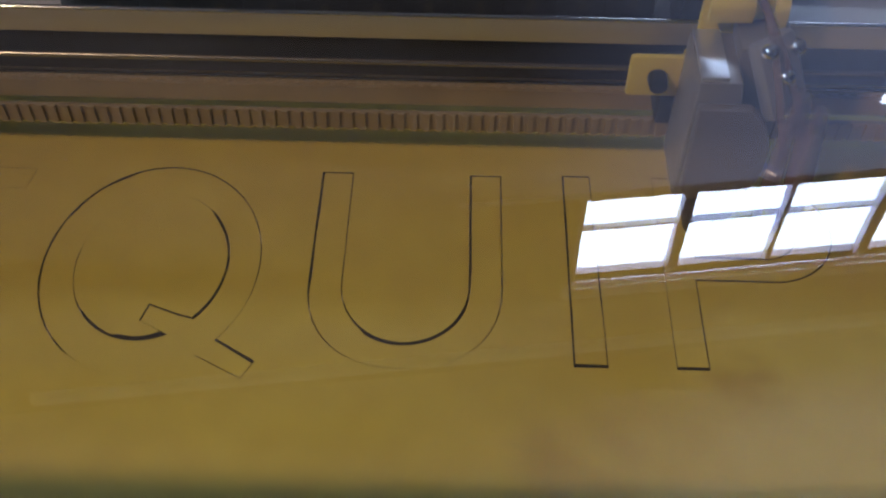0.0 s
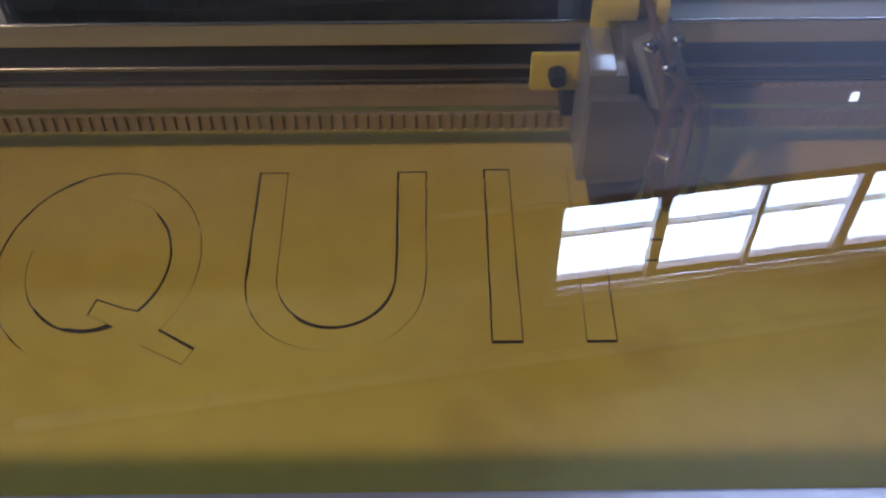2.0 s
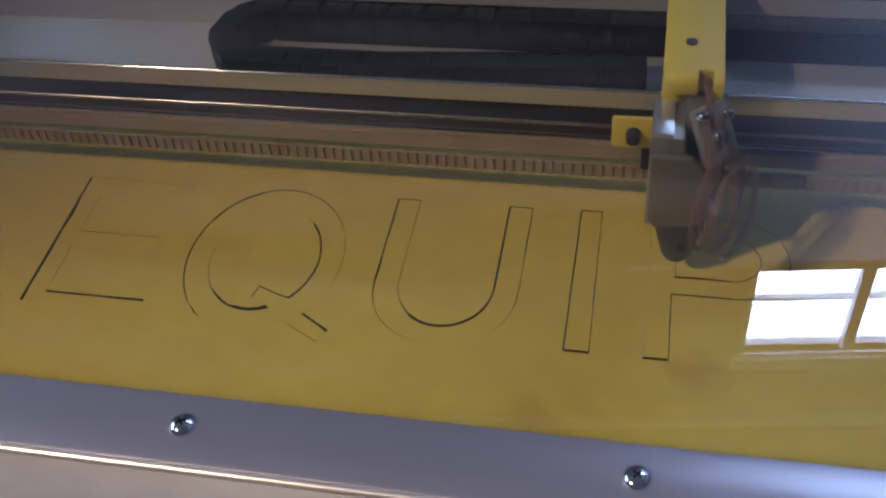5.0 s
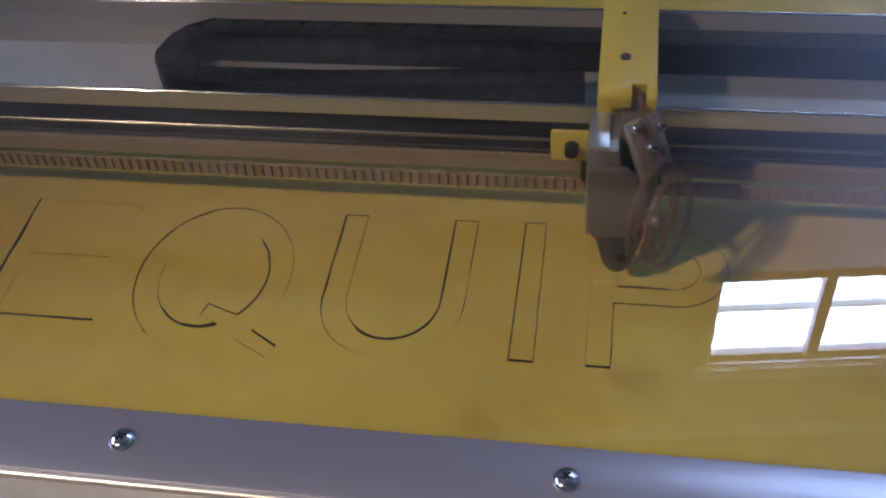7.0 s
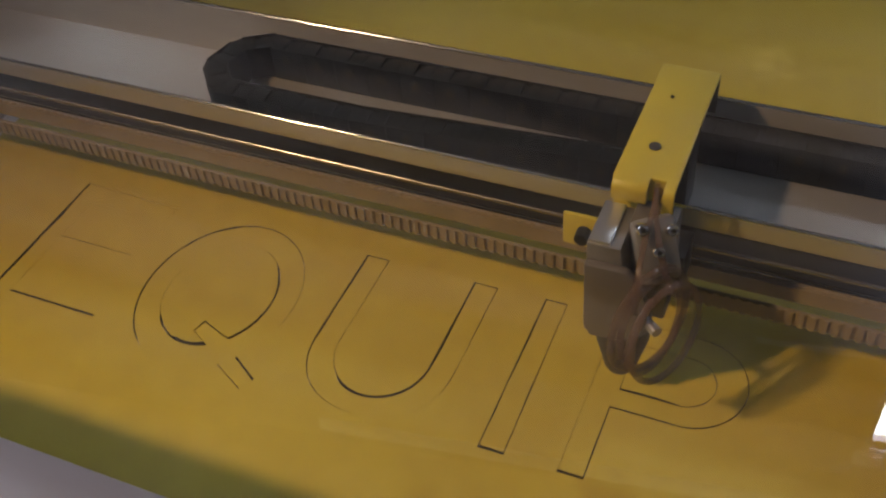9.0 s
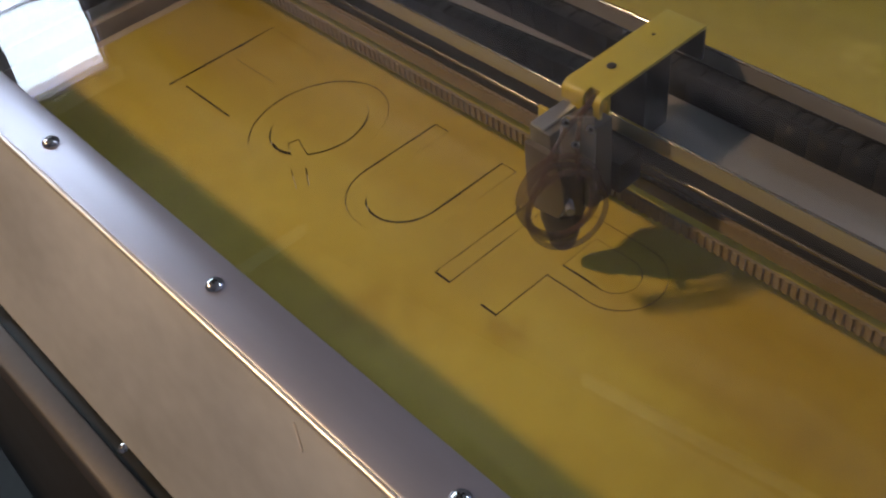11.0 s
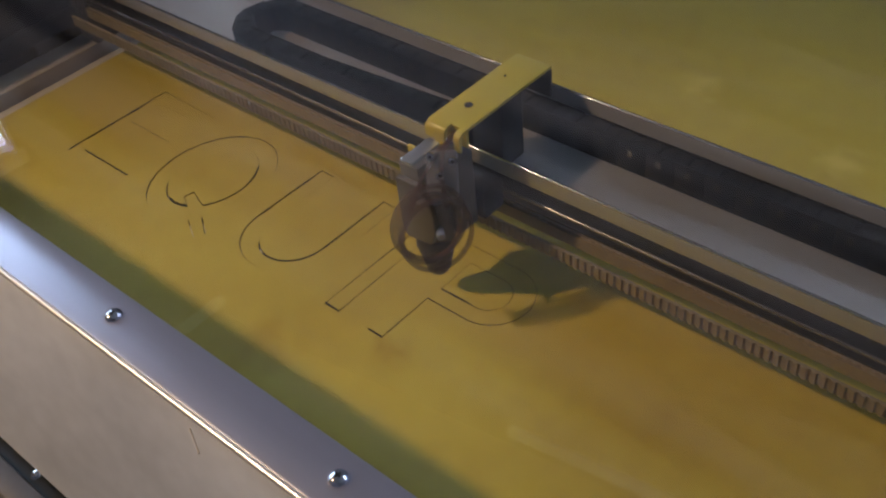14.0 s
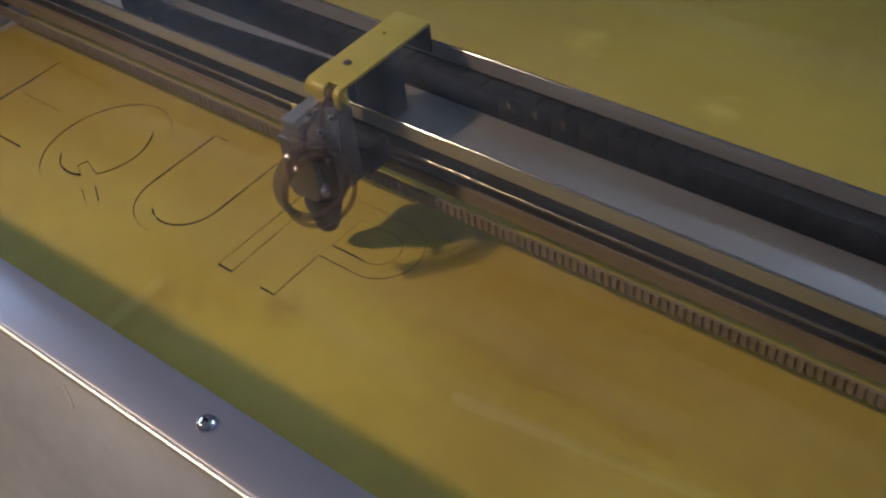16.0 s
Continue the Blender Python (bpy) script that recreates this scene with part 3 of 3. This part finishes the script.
# ---- the cable chain lying in the channel ----
chain = thing("cable_chain", "black plastic cable chain looped in the gantry channel", "cable chain", (4.0, g(0.8), 0.607))


def link_mesh():
    """One chain link: a core, two cheeks with a small window each, and two cross bars."""
    bm = B()
    box(bm, -0.094, 0.094, -0.062, 0.062, 0.0, 0.160, 0.004)
    rod(bm, (0.095, 0, 0.0), (0.095, 0, 0.168), 0.070, n=20, bevel=0.005)
    for e in (-0.086, 0.008):
        box(bm, e, e + 0.062, -0.058, 0.058, 0.158, 0.172, 0.006)
    for k in (-1, 1):
        box(bm, -0.0945, 0.0945, k * 0.070 - 0.008, k * 0.070 + 0.008, 0.002, 0.174, 0.004)
        rod(bm, (0.066, k * 0.076, 0.080), (0.066, k * 0.082, 0.080), 0.018, n=12)
    before = set(bm.faces)
    for k in (-1, 1):
        prism(bm, [(-0.030, 0.098), (0.012, 0.098), (0.004, 0.142), (-0.022, 0.142)], "y", k * 0.079 - 0.002, k * 0.079 + 0.002)
    for f in set(bm.faces) - before:
        f.material_index = 1
    bmesh.ops.transform(bm, matrix=Matrix.Diagonal((1, 0.84, 1.12, 1)), verts=bm.verts[:])
    me = mesh_of("link", bm, CHAIN)
    me.materials.append(CHAIN_BAR)
    return me


LINK = link_mesh()
CH_X = HX - 2.2
front_y, back_y = g(0.465 + DY), g(0.895 + DY)
route = [(HX - 0.30 - i * 0.02, front_y + 0.10 * max(0, 1 - (0.30 + i * 0.02) / 1.5)) for i in range(int((HX - 0.30 - CH_X) / 0.02))]
mid, rad = (front_y + back_y) / 2, (back_y - front_y) / 2
route += [(CH_X - rad * math.sin(radians(a)), mid - rad * math.cos(radians(a))) for a in range(0, 181, 4)]
route += [(CH_X + i * 0.02, back_y) for i in range(int((8.6 - CH_X) / 0.02))]
travelled, due = 0.0, 0.0
for p, q in zip(route, route[1:]):
    step = math.hypot(q[0] - p[0], q[1] - p[1])
    while due <= travelled + step:
        k = (due - travelled) / step
        ob = new("link", LINK)
        ob.matrix_world = Matrix.Translation(Vector((p[0] + (q[0] - p[0]) * k, p[1] + (q[1] - p[1]) * k, 0.609)) * U) @ \
            pose(0, 0, 0, 0, 0, math.degrees(math.atan2(q[1] - p[1], q[0] - p[0])))
        inplace(ob, chain)
        due += 0.19
    travelled += step

# ---- the laser head ----
head = thing("laser_carriage", "laser cutting carriage on a yellow bracket with looped air hoses", "laser cutter", (HX, HY, 0.146))


def h_part(name, bm, mat, label="", smooth=True):
    bmesh.ops.translate(bm, vec=(HX, HY, 0), verts=bm.verts[:])
    return inplace(part(name, bm, mat, None, label, smooth), head)


bm = B()
top = [(-0.13, 0.99), (-0.13, 0.18), (0.02, 0.18), (0.02, 0.21), (0.085, 0.21), (0.085, 0.18), (0.13, 0.18), (0.13, 0.99)]
prism(bm, top, "z", 1.078, 1.10, 0.005)
h_part("bracket_top", bm, YELLOW_PAINT, "yellow painted metal bracket")
bm = B()
for x0, x1, low in ((-0.125, 0.02, 1.01), (0.085, 0.13, 0.90)):
    fold = [(0.185 - 0.043 * math.sin(radians(a)), 1.055 + 0.043 * math.cos(radians(a))) for a in range(0, 91, 15)]
    prism(bm, fold + [(0.142, low), (0.164, low)] + [(0.185 - 0.021 * math.sin(radians(a)), 1.055 + 0.021 * math.cos(radians(a))) for a in range(90, -1, -15)], "x", x0, x1, 0.003)
h_part("bracket_lip", bm, YELLOW_PAINT)
bm = B()
box(bm, -0.13, 0.118, 0.215, 0.24, 0.50, 1.08, 0.006)
box(bm, -0.34, -0.12, 0.185, 0.21, 0.645, 0.825, 0.012)
box(bm, -0.155, -0.12, 0.19, 0.235, 0.645, 0.825, 0.006)
h_part("bracket_back", bm, YELLOW_PAINT)
h_part("bracket_heel", box(B(), -0.13, 0.13, 0.968, 0.99, 0.885, 1.079, 0.006), DARK_STEEL)
# block added under the bracket to darken the channel floor beside it
h_part("chain_anchor", box(B(), -0.12, 0.115, 0.52, 0.72, 0.62, 1.077, 0.01), BLACK, "dark block added under the bracket to shade the channel")
h_part("bracket_screw", rod(B(), (-0.015, 0.40, 1.10), (-0.015, 0.40, 1.108), 0.026, n=16, bevel=0.003), DARK_STEEL)
h_part("bracket_screw", rod(B(), (-0.03, 0.75, 1.10), (-0.03, 0.75, 1.104), 0.010, n=12), BLACK)
h_part("knob", rod(B(), (-0.24, 0.185, 0.74), (-0.24, 0.125, 0.74), 0.036, 0.032, 18, 0.006), BLACK, "black clamp knob")
h_part("bearing_block", box(B(), -0.20, 0.19, 0.24, 0.418, 0.46, 0.66, 0.01), BLACK)
bm = B()
prism(bm, [(-0.16, 0.93), (-0.02, 0.93), (0.02, 0.62), (-0.02, 0.40), (-0.16, 0.40)], "y", -0.06, 0.20, 0.008)
h_part("mount_block", bm, MOUNT, "grey machined mounting block")
h_part("block_cap", box(B(), -0.155, -0.065, -0.055, 0.19, 0.931, 0.948, 0.004), CAP, "bright bare metal cap")
bm = B()
prism(bm, [(-0.155, 0.86), (0.02, 0.86), (0.075, 0.80), (0.112, 0.70), (0.118, 0.58), (0.10, 0.51), (0.07, 0.45), (-0.12, 0.43), (-0.15, 0.49)], "y", -0.112, -0.069, 0.012)
h_part("face_plate", bm, HEAD_GREY, "flat grey front plate")
h_part("lens_tube", rod(B(), (0, 0.02, 0.41), (0, 0.02, 0.72), 0.115, n=28, bevel=0.01), HEAD_GREY)
bm = B()
rod(bm, (0, 0, 0.44), (0, 0, 0.36), 0.112, 0.118, 28, 0.006)
rod(bm, (0, 0, 0.172), (0, 0, 0.365), 0.072, 0.116, 28, 0.006)
rod(bm, (0, 0, 0.146), (0, 0, 0.176), 0.056, 0.071, 28, 0.006)
h_part("nozzle", bm, NOZZLE, "dark tapered nozzle")
h_part("nozzle_screw", rod(B(), (0.02, -0.088, 0.300), (0.02, -0.112, 0.300), 0.020, n=12), BLACK)
# angled mirror mount with three screws
h_part("mirror_housing", box(B(), -0.02, 0.16, 0.05, 0.212, 0.46, 0.98, 0.012), HEAD_GREY)
tilt = pose(0.09, 0.01, 0.925, 0, 0, 38) @ pose(0, 0, 0, -32, 0, 0)
bm = B()
box(bm, -0.075, 0.10, -0.03, 0.03, -0.15, 0.115, 0.02, m=tilt)
h_part("mirror_mount", bm, MOUNT, "grey metal mirror mount")
for dx, dz in ((-0.045, 0.085), (0.075, 0.055), (0.005, -0.02)):
    a = tilt @ Vector((dx, -0.03, dz))
    b = tilt @ Vector((dx, -0.062, dz))
    h_part("mirror_screw", rod(B(), a, b, 0.029, 0.024, 18, 0.006), CHROME, "bright adjusting screw")
    h_part("socket", rod(B(), a + (b - a) * 0.9, b + (b - a) * 0.06, 0.010, n=6), BLACK)
# air hoses: loops and the leads that rise through the bracket
ring_n = Vector((0.90, -0.42, 0.10)).normalized()
side = ring_n.cross(Vector((0, 0, 1))).normalized()
up = side.cross(ring_n)
coil = []
for a in range(0, 1216, 8):  # a little over three loose turns
    turn, u = radians(a - 60), a / 1216
    r = 0.196 + 0.014 * math.sin(turn * 0.37 + 1.0)
    c = Vector((0.120 + 0.105 * u + 0.018 * math.sin(turn * 0.5), -0.170 - 0.03 * u, 0.685 + 0.022 * math.sin(turn * 0.31 + 0.5)))
    coil.append(c + side * r * math.cos(turn) + up * r * 1.12 * math.sin(turn))
h_part("hose_coil", tube(B(), coil, 0.0155, 10), HOSE, "amber plastic air hose in three loose turns")


def bend(a, b, c, d, n=16):
    a, b, c, d = map(Vector, (a, b, c, d))
    return [a * (1 - s) ** 3 + b * 3 * s * (1 - s) ** 2 + c * 3 * s * s * (1 - s) + d * s ** 3 for s in [i / n for i in range(n + 1)]]


h_part("hose_lead", tube(B(), bend((0.045, 0.30, 1.05), (0.045, 0.10, 1.09), (0.10, -0.02, 1.02), (0.20, -0.08, 0.78)), 0.014), HOSE)
h_part("hose_lead", tube(B(), bend((0.065, 0.30, 1.03), (0.065, 0.12, 1.07), (0.06, -0.12, 1.02), (0.10, -0.26, 0.80)), 0.013), HOSE)
h_part("hose_fitting", rod(B(), (0.10, -0.06, 0.56), (0.17, -0.12, 0.57), 0.024, n=14, bevel=0.004), SATIN)
